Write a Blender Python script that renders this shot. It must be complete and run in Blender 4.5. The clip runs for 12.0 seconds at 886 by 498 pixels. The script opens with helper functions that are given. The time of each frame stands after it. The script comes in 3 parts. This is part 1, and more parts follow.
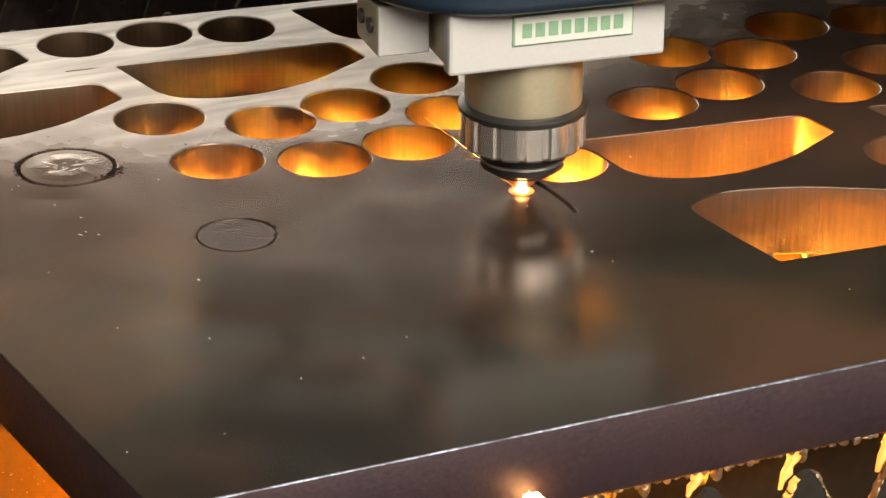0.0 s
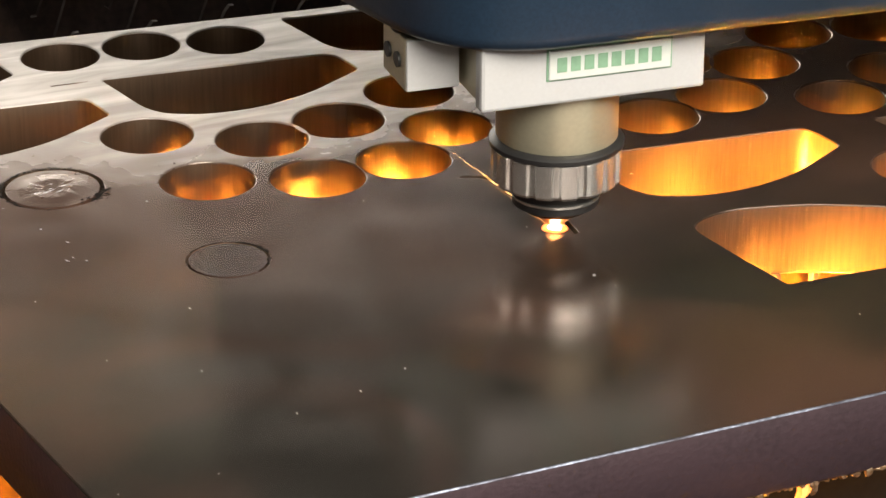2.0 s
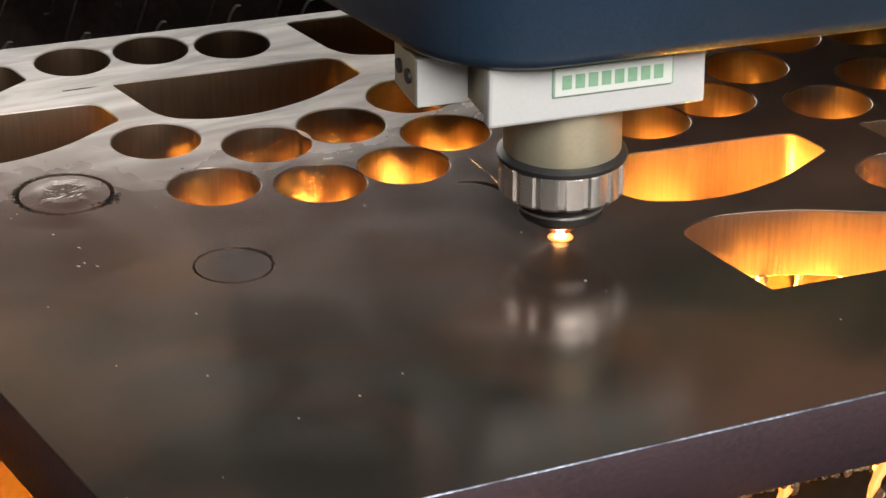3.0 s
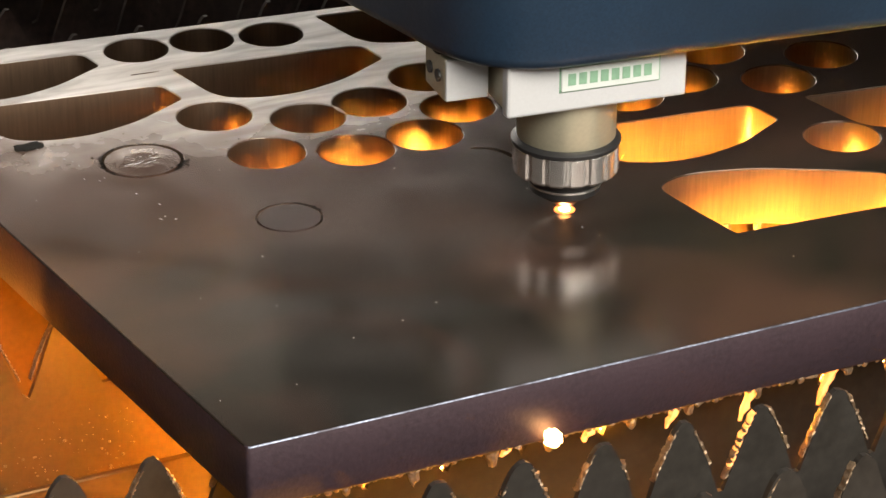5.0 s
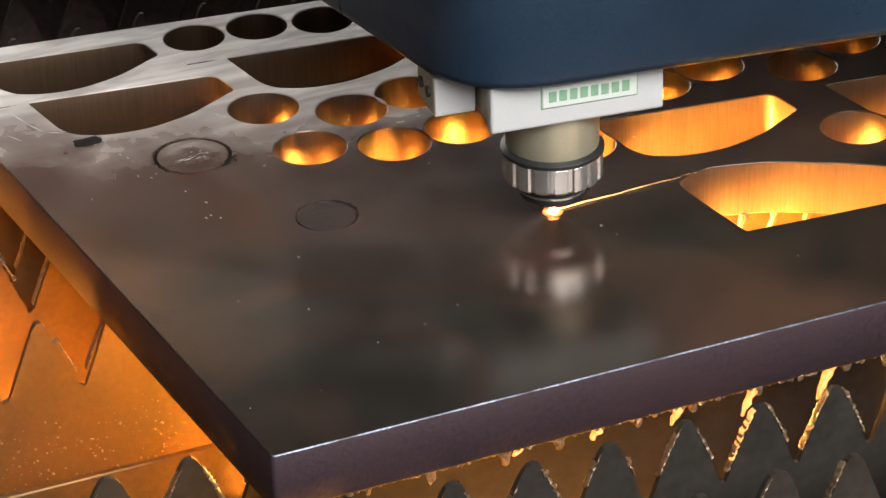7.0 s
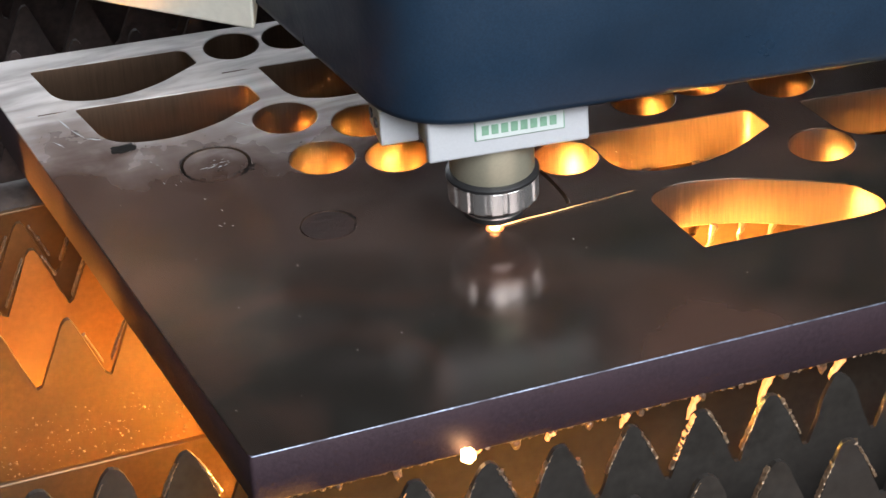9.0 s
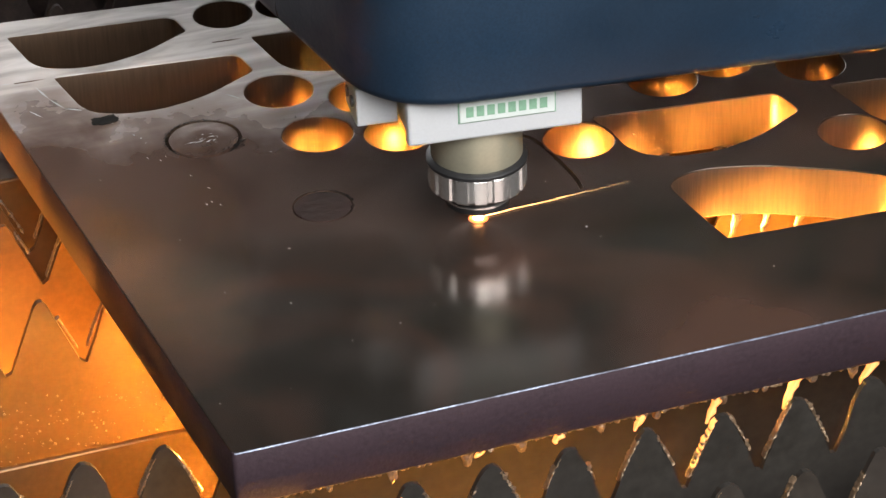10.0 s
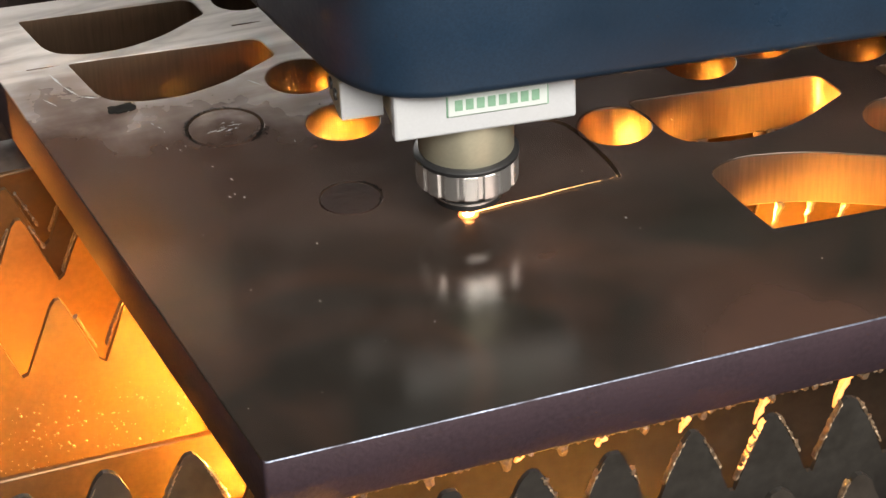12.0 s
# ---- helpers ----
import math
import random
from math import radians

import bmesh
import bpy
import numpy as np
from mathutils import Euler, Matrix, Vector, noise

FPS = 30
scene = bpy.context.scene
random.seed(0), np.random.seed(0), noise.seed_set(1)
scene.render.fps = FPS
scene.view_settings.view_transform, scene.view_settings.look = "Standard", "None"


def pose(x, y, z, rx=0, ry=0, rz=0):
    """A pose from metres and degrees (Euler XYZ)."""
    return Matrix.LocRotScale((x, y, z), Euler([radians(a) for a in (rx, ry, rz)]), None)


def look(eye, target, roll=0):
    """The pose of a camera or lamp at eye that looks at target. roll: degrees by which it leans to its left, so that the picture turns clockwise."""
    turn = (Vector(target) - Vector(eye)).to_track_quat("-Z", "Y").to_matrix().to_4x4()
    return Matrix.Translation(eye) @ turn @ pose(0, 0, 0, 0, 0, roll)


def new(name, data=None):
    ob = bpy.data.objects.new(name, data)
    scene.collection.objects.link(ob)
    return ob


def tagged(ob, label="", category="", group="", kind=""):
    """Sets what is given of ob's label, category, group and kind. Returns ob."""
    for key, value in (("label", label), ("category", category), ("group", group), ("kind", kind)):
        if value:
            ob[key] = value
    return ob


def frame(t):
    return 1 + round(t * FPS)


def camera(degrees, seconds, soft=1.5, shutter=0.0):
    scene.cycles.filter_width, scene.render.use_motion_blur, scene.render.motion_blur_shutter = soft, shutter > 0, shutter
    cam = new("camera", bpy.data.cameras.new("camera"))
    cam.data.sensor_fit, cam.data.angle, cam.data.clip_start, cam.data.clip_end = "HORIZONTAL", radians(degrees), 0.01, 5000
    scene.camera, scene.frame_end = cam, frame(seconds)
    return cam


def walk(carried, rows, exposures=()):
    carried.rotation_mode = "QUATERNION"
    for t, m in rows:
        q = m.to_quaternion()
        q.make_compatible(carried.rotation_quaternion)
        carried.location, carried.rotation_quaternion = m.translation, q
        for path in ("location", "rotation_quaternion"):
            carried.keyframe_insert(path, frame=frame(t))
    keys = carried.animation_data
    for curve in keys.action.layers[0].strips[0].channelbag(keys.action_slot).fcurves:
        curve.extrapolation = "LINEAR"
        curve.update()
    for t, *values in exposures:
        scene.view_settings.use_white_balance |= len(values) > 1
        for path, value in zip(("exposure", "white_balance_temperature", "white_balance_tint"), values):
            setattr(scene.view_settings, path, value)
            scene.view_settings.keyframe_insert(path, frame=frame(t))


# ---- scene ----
cam = camera(16, 12.0)
PATH = [
    (0, (-0.2179, -0.6300, 0.3629), (0.1280, 0.1126, 0.0000), 0.50),
    (0.5, (-0.1996, -0.6249, 0.3729), (0.1267, 0.1129, 0.0000), -0.14),
    (1, (-0.2021, -0.6169, 0.3781), (0.1257, 0.1139, 0.0000), 0.01),
    (1.5, (-0.2229, -0.6117, 0.3750), (0.1214, 0.1047, 0.0000), 0.50),
    (2, (-0.2092, -0.6017, 0.3677), (0.1355, 0.1271, 0.0000), 0.27),
    (2.5, (-0.1995, -0.6038, 0.3756), (0.1328, 0.1198, 0.0000), 0.02),
    (4.5, (-0.3069, -0.7540, 0.4565), (0.1256, 0.1067, 0.0000), 0.56),
    (5, (-0.3167, -0.7706, 0.4633), (0.1148, 0.0992, 0.0000), 0.24),
    (5.5, (-0.3461, -0.7713, 0.4871), (0.1051, 0.1112, 0.0000), -0.54),
    (6, (-0.3323, -0.7522, 0.4758), (0.1091, 0.0940, 0.0000), -0.39),
    (6.5, (-0.2892, -0.7058, 0.4622), (0.1038, 0.1047, 0.0000), -0.46),
    (7, (-0.2870, -0.8189, 0.5557), (0.1065, 0.1032, 0.0000), -1.45),
    (9, (-0.2256, -0.9255, 0.6675), (0.1149, 0.1084, 0.0000), -3.18),
    (9.5, (-0.2149, -0.8804, 0.6376), (0.1129, 0.1053, 0.0000), -2.01),
    (10, (-0.2077, -0.8521, 0.6159), (0.1103, 0.0989, 0.0000), -1.79),
    (10.5, (-0.2098, -0.8198, 0.5984), (0.1013, 0.1008, 0.0000), -1.64),
    (11, (-0.2001, -0.8063, 0.5876), (0.0973, 0.1000, 0.0000), -2.09),
    (11.5, (-0.1828, -0.8054, 0.5810), (0.1019, 0.0959, 0.0000), -2.98),
    (12, (-0.2062, -0.8030, 0.6041), (0.0976, 0.0995, 0.0000), -2.16),
]
walk(cam, [(t, look(eye, target, roll)) for t, eye, target, roll in PATH],
     exposures=[(0, 0.30, 8400, 10), (0.5, 0.50, 8400, 10), (1.5, 0.54, 8300, 10), (2.0, 0.44, 7800, 10), (2.5, 0.14, 7200, 10), (4.3, 0.38, 7400, 10),
                (5.0, 0.38, 7600, 10), (7.0, 0.24, 7000, 10), (9.0, 0.20, 6200, 10), (10.0, 0.28, 6700, 10), (12.0, 0.42, 7200, 10)])

# ---- world, lights, exposure ----
world = bpy.data.worlds.new("hall_air")
scene.world = world
world.use_nodes = True
world.node_tree.nodes["Background"].inputs[0].default_value = (0.6, 0.64, 0.7, 1)
world.node_tree.nodes["Background"].inputs[1].default_value = 0.25
scene.view_settings.exposure = 0.0


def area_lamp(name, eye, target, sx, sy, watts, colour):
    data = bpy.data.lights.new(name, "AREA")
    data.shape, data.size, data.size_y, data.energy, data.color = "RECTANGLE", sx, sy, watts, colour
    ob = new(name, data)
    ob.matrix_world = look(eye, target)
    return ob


# added lamps, no source seen: sheen from behind the plate, fill behind the camera
area_lamp("back_sheen_lamp", (0.42, 2.70, 0.50), (0.05, 0.3, 0.0), 2.0, 0.45, 22, (0.95, 0.97, 1.0))
area_lamp("front_fill_lamp", (0.4, -2.0, 1.9), (0.1, 0.1, 0.1), 3.0, 1.4, 180, (0.96, 0.97, 0.98))


# ---- materials ----
def material(name, colour, rough=0.5, metal=0.0, grain=0.0, scale=200.0, stain=None, stain_scale=12.0, stain_amount=0.5,
             bump=0.0, bump_scale=None, rough_var=0.0, stretch=(1, 1, 1), emit=None, power=0.0):
    m = bpy.data.materials.new(name)
    m.use_nodes = True
    nt = m.node_tree
    b = nt.nodes["Principled BSDF"]
    b.inputs["Roughness"].default_value, b.inputs["Metallic"].default_value = rough, metal
    b.inputs["Base Color"].default_value = (*colour, 1)
    if emit:
        b.inputs["Emission Color"].default_value, b.inputs["Emission Strength"].default_value = (*emit, 1), power
        return m
    tc = nt.nodes.new("ShaderNodeTexCoord")
    mp = nt.nodes.new("ShaderNodeMapping")
    mp.inputs["Scale"].default_value = stretch
    nt.links.new(tc.outputs["Object"], mp.inputs["Vector"])

    def tex(s, detail=6.0, distortion=0.0):
        n = nt.nodes.new("ShaderNodeTexNoise")
        n.inputs["Scale"].default_value, n.inputs["Detail"].default_value, n.inputs["Distortion"].default_value = s, detail, distortion
        nt.links.new(mp.outputs[0], n.inputs["Vector"])
        return n.outputs["Fac"]

    def ramp(fac, lo, hi, a, z):
        r = nt.nodes.new("ShaderNodeMapRange")
        for k, v in zip(("From Min", "From Max", "To Min", "To Max"), (lo, hi, a, z)):
            r.inputs[k].default_value = v
        nt.links.new(fac, r.inputs["Value"])
        return r.outputs[0]

    def mix(fac, a, c):
        x = nt.nodes.new("ShaderNodeMix")
        x.data_type = "RGBA"
        nt.links.new(fac, x.inputs[0])
        for sock, v in ((x.inputs[6], a), (x.inputs[7], c)):
            if isinstance(v, tuple):
                sock.default_value = (*v, 1)
            else:
                nt.links.new(v, sock)
        return x.outputs[2]

    fine = tex(scale)
    col = mix(ramp(fine, 0.3, 0.7, 0, 1), tuple(c * (1 - grain) for c in colour), tuple(min(1, c * (1 + grain)) for c in colour))
    if stain:
        big = tex(stain_scale, 8.0, 0.4)
        col = mix(ramp(big, 0.42, 0.68, 0, stain_amount), col, stain)
    nt.links.new(col, b.inputs["Base Color"])
    if rough_var:
        nt.links.new(ramp(tex(stain_scale * 2.3, 7.0, 0.8), 0.3, 0.7, max(0.03, rough - rough_var), min(1, rough + rough_var)), b.inputs["Roughness"])
    if bump:
        bp = nt.nodes.new("ShaderNodeBump")
        bp.inputs["Strength"].default_value, bp.inputs["Distance"].default_value = bump, 0.0006
        nt.links.new(tex(bump_scale or scale), bp.inputs["Height"])
        nt.links.new(bp.outputs[0], b.inputs["Normal"])
    return m


PLATE_TOP = material("mill_scale_steel", (0.030, 0.0255, 0.021), 0.205, 0.55, 0.08, 900, (0.060, 0.043, 0.036), 16, 0.6, 0.005, 420, 0.04)


def dusted_and_lit(m):
    """Oxide dusting, scuffs and painted back light round finished cut-outs, with a torn border."""
    nt = m.node_tree
    b = nt.nodes["Principled BSDF"]
    tc = nt.nodes.new("ShaderNodeTexCoord")
    axes = nt.nodes.new("ShaderNodeSeparateXYZ")
    nt.links.new(tc.outputs["Object"], axes.inputs[0])
    side = [nt.nodes.new("ShaderNodeMath") for _ in range(3)]
    for node, operation, value in zip(side, ("SUBTRACT", "ABSOLUTE", "MULTIPLY_ADD"), (0.13, 0.0, -0.28)):
        node.operation, node.inputs[1].default_value = operation, value
    nt.links.new(axes.outputs[0], side[0].inputs[0])
    nt.links.new(side[0].outputs[0], side[1].inputs[0])
    nt.links.new(side[1].outputs[0], side[2].inputs[0])
    nt.links.new(axes.outputs[1], side[2].inputs[2])
    n = nt.nodes.new("ShaderNodeTexNoise")
    n.inputs["Scale"].default_value, n.inputs["Detail"].default_value, n.inputs["Distortion"].default_value = 22, 9, 1.5
    nt.links.new(tc.outputs["Object"], n.inputs["Vector"])
    fine = nt.nodes.new("ShaderNodeTexNoise")
    fine.inputs["Scale"].default_value, fine.inputs["Detail"].default_value = 75, 10
    nt.links.new(tc.outputs["Object"], fine.inputs["Vector"])
    both = nt.nodes.new("ShaderNodeMath")
    both.operation, both.inputs[1].default_value = "MULTIPLY_ADD", 0.4
    nt.links.new(fine.outputs["Fac"], both.inputs[0])
    nt.links.new(n.outputs["Fac"], both.inputs[2])
    add = nt.nodes.new("ShaderNodeMath")
    add.operation, add.inputs[1].default_value = "MULTIPLY_ADD", 0.07
    nt.links.new(both.outputs[0], add.inputs[0])
    nt.links.new(side[2].outputs[0], add.inputs[2])
    r = nt.nodes.new("ShaderNodeMapRange")
    r.interpolation_type = "SMOOTHSTEP"
    for k, v in zip(("From Min", "From Max", "To Min", "To Max"), (0.218, 0.326, 0.0, 0.92)):
        r.inputs[k].default_value = v
    nt.links.new(add.outputs[0], r.inputs["Value"])
    tint = nt.nodes.new("ShaderNodeTexNoise")
    tint.inputs["Scale"].default_value, tint.inputs["Detail"].default_value, tint.inputs["Distortion"].default_value = 9, 5, 0.8
    nt.links.new(tc.outputs["Object"], tint.inputs["Vector"])
    tr = nt.nodes.new("ShaderNodeMapRange")
    for k, v in zip(("From Min", "From Max", "To Min", "To Max"), (0.42, 0.66, 0.0, 0.75)):
        tr.inputs[k].default_value = v
    nt.links.new(tint.outputs["Fac"], tr.inputs["Value"])
    # Brown ramp paints the plate's middle and back lighter, over random reddish patches
    zone = nt.nodes.new("ShaderNodeMapRange")
    for k, v in zip(("From Min", "From Max", "To Min", "To Max"), (0.11, 0.28, 0.0, 0.95)):
        zone.inputs[k].default_value = v
    nt.links.new(add.outputs[0], zone.inputs["Value"])
    most = nt.nodes.new("ShaderNodeMath")
    most.operation = "MAXIMUM"
    nt.links.new(tr.outputs[0], most.inputs[0])
    nt.links.new(zone.outputs[0], most.inputs[1])
    warm = nt.nodes.new("ShaderNodeMix")
    warm.data_type = "RGBA"
    nt.links.new(most.outputs[0], warm.inputs[0])
    nt.links.new(b.inputs["Base Color"].links[0].from_socket, warm.inputs[6])
    warm.inputs[7].default_value = (0.145, 0.074, 0.053, 1)
    nt.links.new(warm.outputs[2], b.inputs["Base Color"])
    mr = nt.nodes.new("ShaderNodeMapRange")
    mr.inputs["To Min"].default_value, mr.inputs["To Max"].default_value = 0.55, 0.1
    nt.links.new(r.outputs[0], mr.inputs["Value"])
    nt.links.new(mr.outputs[0], b.inputs["Metallic"])
    scuff = nt.nodes.new("ShaderNodeTexNoise")
    scuff.inputs["Scale"].default_value, scuff.inputs["Detail"].default_value, scuff.inputs["Distortion"].default_value = 55, 12, 0.6
    skew = nt.nodes.new("ShaderNodeMapping")
    skew.inputs["Scale"].default_value, skew.inputs["Rotation"].default_value = (0.35, 1.6, 1), (0, 0, 0.5)
    nt.links.new(tc.outputs["Object"], skew.inputs["Vector"])
    nt.links.new(skew.outputs[0], scuff.inputs["Vector"])
    sr = nt.nodes.new("ShaderNodeMapRange")
    sr.inputs["From Min"].default_value, sr.inputs["From Max"].default_value = 0.36, 0.62
    nt.links.new(scuff.outputs["Fac"], sr.inputs["Value"])
    pale_mix = nt.nodes.new("ShaderNodeMix")
    pale_mix.data_type = "RGBA"
    nt.links.new(sr.outputs[0], pale_mix.inputs[0])
    pale_mix.inputs[6].default_value, pale_mix.inputs[7].default_value = (0.31, 0.285, 0.27, 1), (0.68, 0.65, 0.63, 1)
    for sock, value in (("Base Color", None), ("Roughness", (0.42, 0.42, 0.42, 1))):
        x = nt.nodes.new("ShaderNodeMix")
        x.data_type = "RGBA"
        old = b.inputs[sock].links[0].from_socket
        nt.links.new(r.outputs[0], x.inputs[0])
        nt.links.new(old, x.inputs[6])
        if value:
            x.inputs[7].default_value = value
        else:
            nt.links.new(pale_mix.outputs[2], x.inputs[7])
        nt.links.new(x.outputs[2], b.inputs[sock])
    return m


dusted_and_lit(PLATE_TOP)
SLUG_FACE = material("heat_darkened_steel", (0.045, 0.026, 0.022), 0.22, 0.5, 0.3, 300, (0.10, 0.055, 0.042), 60, 0.6, 0.2, 250)
PLATE_EDGE = material("rolled_edge_steel", (0.046, 0.029, 0.037), 0.55, 0.35, 0.2, 500, (0.055, 0.033, 0.042), 40, 0.6, 0.3, 700)
# Bluish colour paints the highlight along the plate's front top edge
EDGE_GLINT = material("painted_edge_glint", (0.22, 0.25, 0.33), 0.42, 0.7, 0.5, 600, (0.05, 0.045, 0.055), 60, 0.97, 0.5, 500)
CUT_WALL = material("laser_cut_steel", (0.112, 0.071, 0.046), 0.42, 0.7, 0.16, 900, (0.145, 0.09, 0.056), 30, 0.3, 0.2, 900, stretch=(1, 1, 0.06))
SLAT_STEEL = material("scorched_slat_steel", (0.155, 0.082, 0.032), 0.38, 0.6, 0.12, 350, (0.08, 0.058, 0.04), 14, 0.7, 0.25, 300, 0.1)
# Front slats: soot plus the darkness of backlit teeth, put into the colour
SOOTY_SHADED_SLAT = material("sooty_shaded_steel", (0.042, 0.037, 0.032), 0.5, 0.45, 0.18, 240, (0.045, 0.039, 0.036), 18, 0.5, 0.15, 160, 0.12)
# Back slats: colour darkened for the unlit area behind the plate
SHADED_SLAT = material("shaded_back_slat", (0.075, 0.052, 0.046), 0.8, 0.0, 0.3, 260, (0.035, 0.028, 0.027), 22, 0.7, 0.4, 180)
SLAG = material("slag", (0.24, 0.165, 0.105), 0.42, 0.55, 0.35, 600, (0.1, 0.07, 0.05), 90, 0.6, 1.0, 400)
NAVY = material("navy_plastic", (0.012, 0.027, 0.050), 0.36, 0.0, 0.15, 900, (0.007, 0.015, 0.027), 11, 0.8, 0.22, 260, 0.1)
ALU_WHITE = material("anodised_silver", (0.48, 0.49, 0.51), 0.42, 0.08, 0.03, 900, (0.5, 0.5, 0.5), 40, 0.3)
ALU_WARM = material("champagne_aluminium", (0.5, 0.47, 0.355), 0.38, 0.6, 0.04, 700, (0.42, 0.39, 0.29), 30, 0.3)
CHROME = material("turned_steel", (0.78, 0.78, 0.77), 0.22, 0.9, 0.06, 500)
NOZZLE = material("scorched_brass", (0.10, 0.06, 0.035), 0.38, 0.85, 0.2, 500)
BLACK = material("black_rubber", (0.015, 0.015, 0.016), 0.45, 0.0, 0.2, 500)
SOOT = material("matt_soot", (0.010, 0.009, 0.0085), 0.9, 0.0, 0.3, 400, (0.02, 0.017, 0.015), 120, 0.5)
SOOT.node_tree.nodes["Principled BSDF"].inputs["Specular IOR Level"].default_value = 0.1
LOGO_GREY = material("grey_badge", (0.64, 0.69, 0.67), 0.45, 0.2, 0.03, 500)
LOGO_GREEN = material("green_print", (0.2, 0.36, 0.25), 0.5, 0.0, 0.1, 500)
CREAM = material("cream_paint", (0.62, 0.60, 0.52), 0.5, 0.0, 0.05, 300)
DARK_STEEL = material("sooty_steel", (0.07, 0.055, 0.05), 0.7, 0.3, 0.3, 200, (0.12, 0.08, 0.06), 18, 0.5, 0.4, 150)
BELLOWS = material("bellows_cloth", (0.02, 0.021, 0.026), 0.6, 0.0, 0.2, 200)
SCRAP_FLOOR = material("rusty_tray", (0.30, 0.17, 0.09), 0.6, 0.4, 0.35, 160, (0.12, 0.07, 0.05), 20, 0.6, 0.6, 120)
PAINT_WALL = material("painted_wall", (0.62, 0.62, 0.6), 0.8, 0.0, 0.06, 8)
DARK_SHELL = material("dark_unseen_shell", (0.05, 0.05, 0.049), 0.7, 0.0, 0.1, 6)
CONCRETE = material("concrete", (0.16, 0.16, 0.155), 0.8, 0.0, 0.15, 20, (0.1, 0.1, 0.095), 2, 0.5)
MELT = material("molten_steel", (1, 0.6, 0.3), 0.5, 0, emit=(1.0, 0.55, 0.22), power=16)
HOT_SPOT = material("white_hot_cut", (1, 0.6, 0.3), 0.5, 0, emit=(1.0, 0.52, 0.22), power=420)
SPARKS = material("white_hot_sparks", (1, 0.6, 0.2), 0.5, 0, emit=(1.0, 0.46, 0.085), power=3300)
TROUGH_GLOW = material("trough_glow", (1, 0.5, 0.2), 0.5, 0, emit=(1.0, 0.42, 0.06), power=1500)
# Emission stands for the jet's light caught by front drips and tooth runs
JET_LIT_SLAG = material("jet_lit_slag", (0.5, 0.3, 0.15), 0.5, 0, emit=(1.0, 0.31, 0.06), power=1.25)
HALO_RIM = material("painted_halo", (0.4, 0.2, 0.1), 0.5, 0, emit=(1.0, 0.20, 0.04), power=1.6)
STREAK = material("spark_streak", (1, 0.6, 0.2), 0.5, 0, emit=(1.0, 0.5, 0.18), power=9)


# ---- builders ----
def finish(name, bm, mats, parent=None, label="", smooth=False):
    me = bpy.data.meshes.new(name)
    bmesh.ops.recalc_face_normals(bm, faces=bm.faces)
    for e in bm.edges if smooth else ():
        if len(e.link_faces) == 2 and e.calc_face_angle() > 0.6:
            e.smooth = False
    bm.to_mesh(me)
    bm.free()
    for m in (mats if isinstance(mats, (list, tuple)) else [mats]):
        me.materials.append(m)
    if smooth:
        for f in me.polygons:
            f.use_smooth = True
    ob = new(name, me)
    if parent:
        ob.parent = parent
    if label:
        ob["label"] = label
    return ob


def part(name, bm, mat, parent, label="", smooth=False):
    return finish(name, bm, mat, parent, label, smooth)


def box(bm, x0, x1, y0, y1, z0, z1, bevel=0.0, segs=2):
    r = bmesh.ops.create_cube(bm, size=1.0)
    for v in r["verts"]:
        v.co = Vector(((x0 + x1) / 2 + v.co.x * (x1 - x0), (y0 + y1) / 2 + v.co.y * (y1 - y0), (z0 + z1) / 2 + v.co.z * (z1 - z0)))
    if bevel:
        es = list({e for v in r["verts"] for e in v.link_edges})
        bmesh.ops.bevel(bm, geom=es, offset=bevel, segments=segs, affect="EDGES", profile=0.5)
    return bm


def lathe(bm, profile, n=48, flute=0.0, flutes=0, cx=0.0, cy=0.0):
    """Rings of (radius, height); flute: depth of grooves cut along the rings marked with a third value of 1."""
    rings = []
    for p in profile:
        r, z = p[0], p[1]
        ring = []
        for i in range(n):
            a = 2 * math.pi * i / n
            rr = r
            if len(p) > 2 and flutes:
                ph = (a * flutes / (2 * math.pi)) % 1.0
                rr = r - flute * (1 if ph < 0.22 else 0)
            ring.append(bm.verts.new((cx + rr * math.cos(a), cy + rr * math.sin(a), z)))
        rings.append(ring)
    for a, b in zip(rings, rings[1:]):
        for i in range(n):
            bm.faces.new((a[i], a[(i + 1) % n], b[(i + 1) % n], b[i]))
    bm.faces.new(list(reversed(rings[0])))
    bm.faces.new(rings[-1])
    return bm


def offset_loop(pts, d):
    """A closed plan loop moved sideways by d (to its left)."""
    out, n = [], len(pts)
    for i in range(n):
        p, a, b = Vector(pts[i]), Vector(pts[i - 1]), Vector(pts[(i + 1) % n])
        u, v = (p - a).normalized(), (b - p).normalized()
        t = u + v
        t = t.normalized() if t.length > 1e-6 else u
        k = 1 / max(0.5, abs(t.dot(u)))
        out.append((p.x - t.y * d * k, p.y + t.x * d * k))
    return out


def area_of(pts):
    return 0.5 * sum(pts[i - 1][0] * pts[i][1] - pts[i][0] * pts[i - 1][1] for i in range(len(pts)))


def rounded(pts, radii, n=6):
    """A closed polygon with each corner rounded by its own radius."""
    out = []
    for i, r in enumerate(radii):
        p, a, b = Vector(pts[i]), Vector(pts[i - 1]), Vector(pts[(i + 1) % len(pts)])
        if r <= 0:
            out.append(tuple(p))
            continue
        q0, q1 = p + (a - p).normalized() * r, p + (b - p).normalized() * r
        for k in range(n + 1):
            s = k / n
            out.append(tuple(q0 * (1 - s) ** 2 + p * 2 * s * (1 - s) + q1 * s ** 2))
    return out


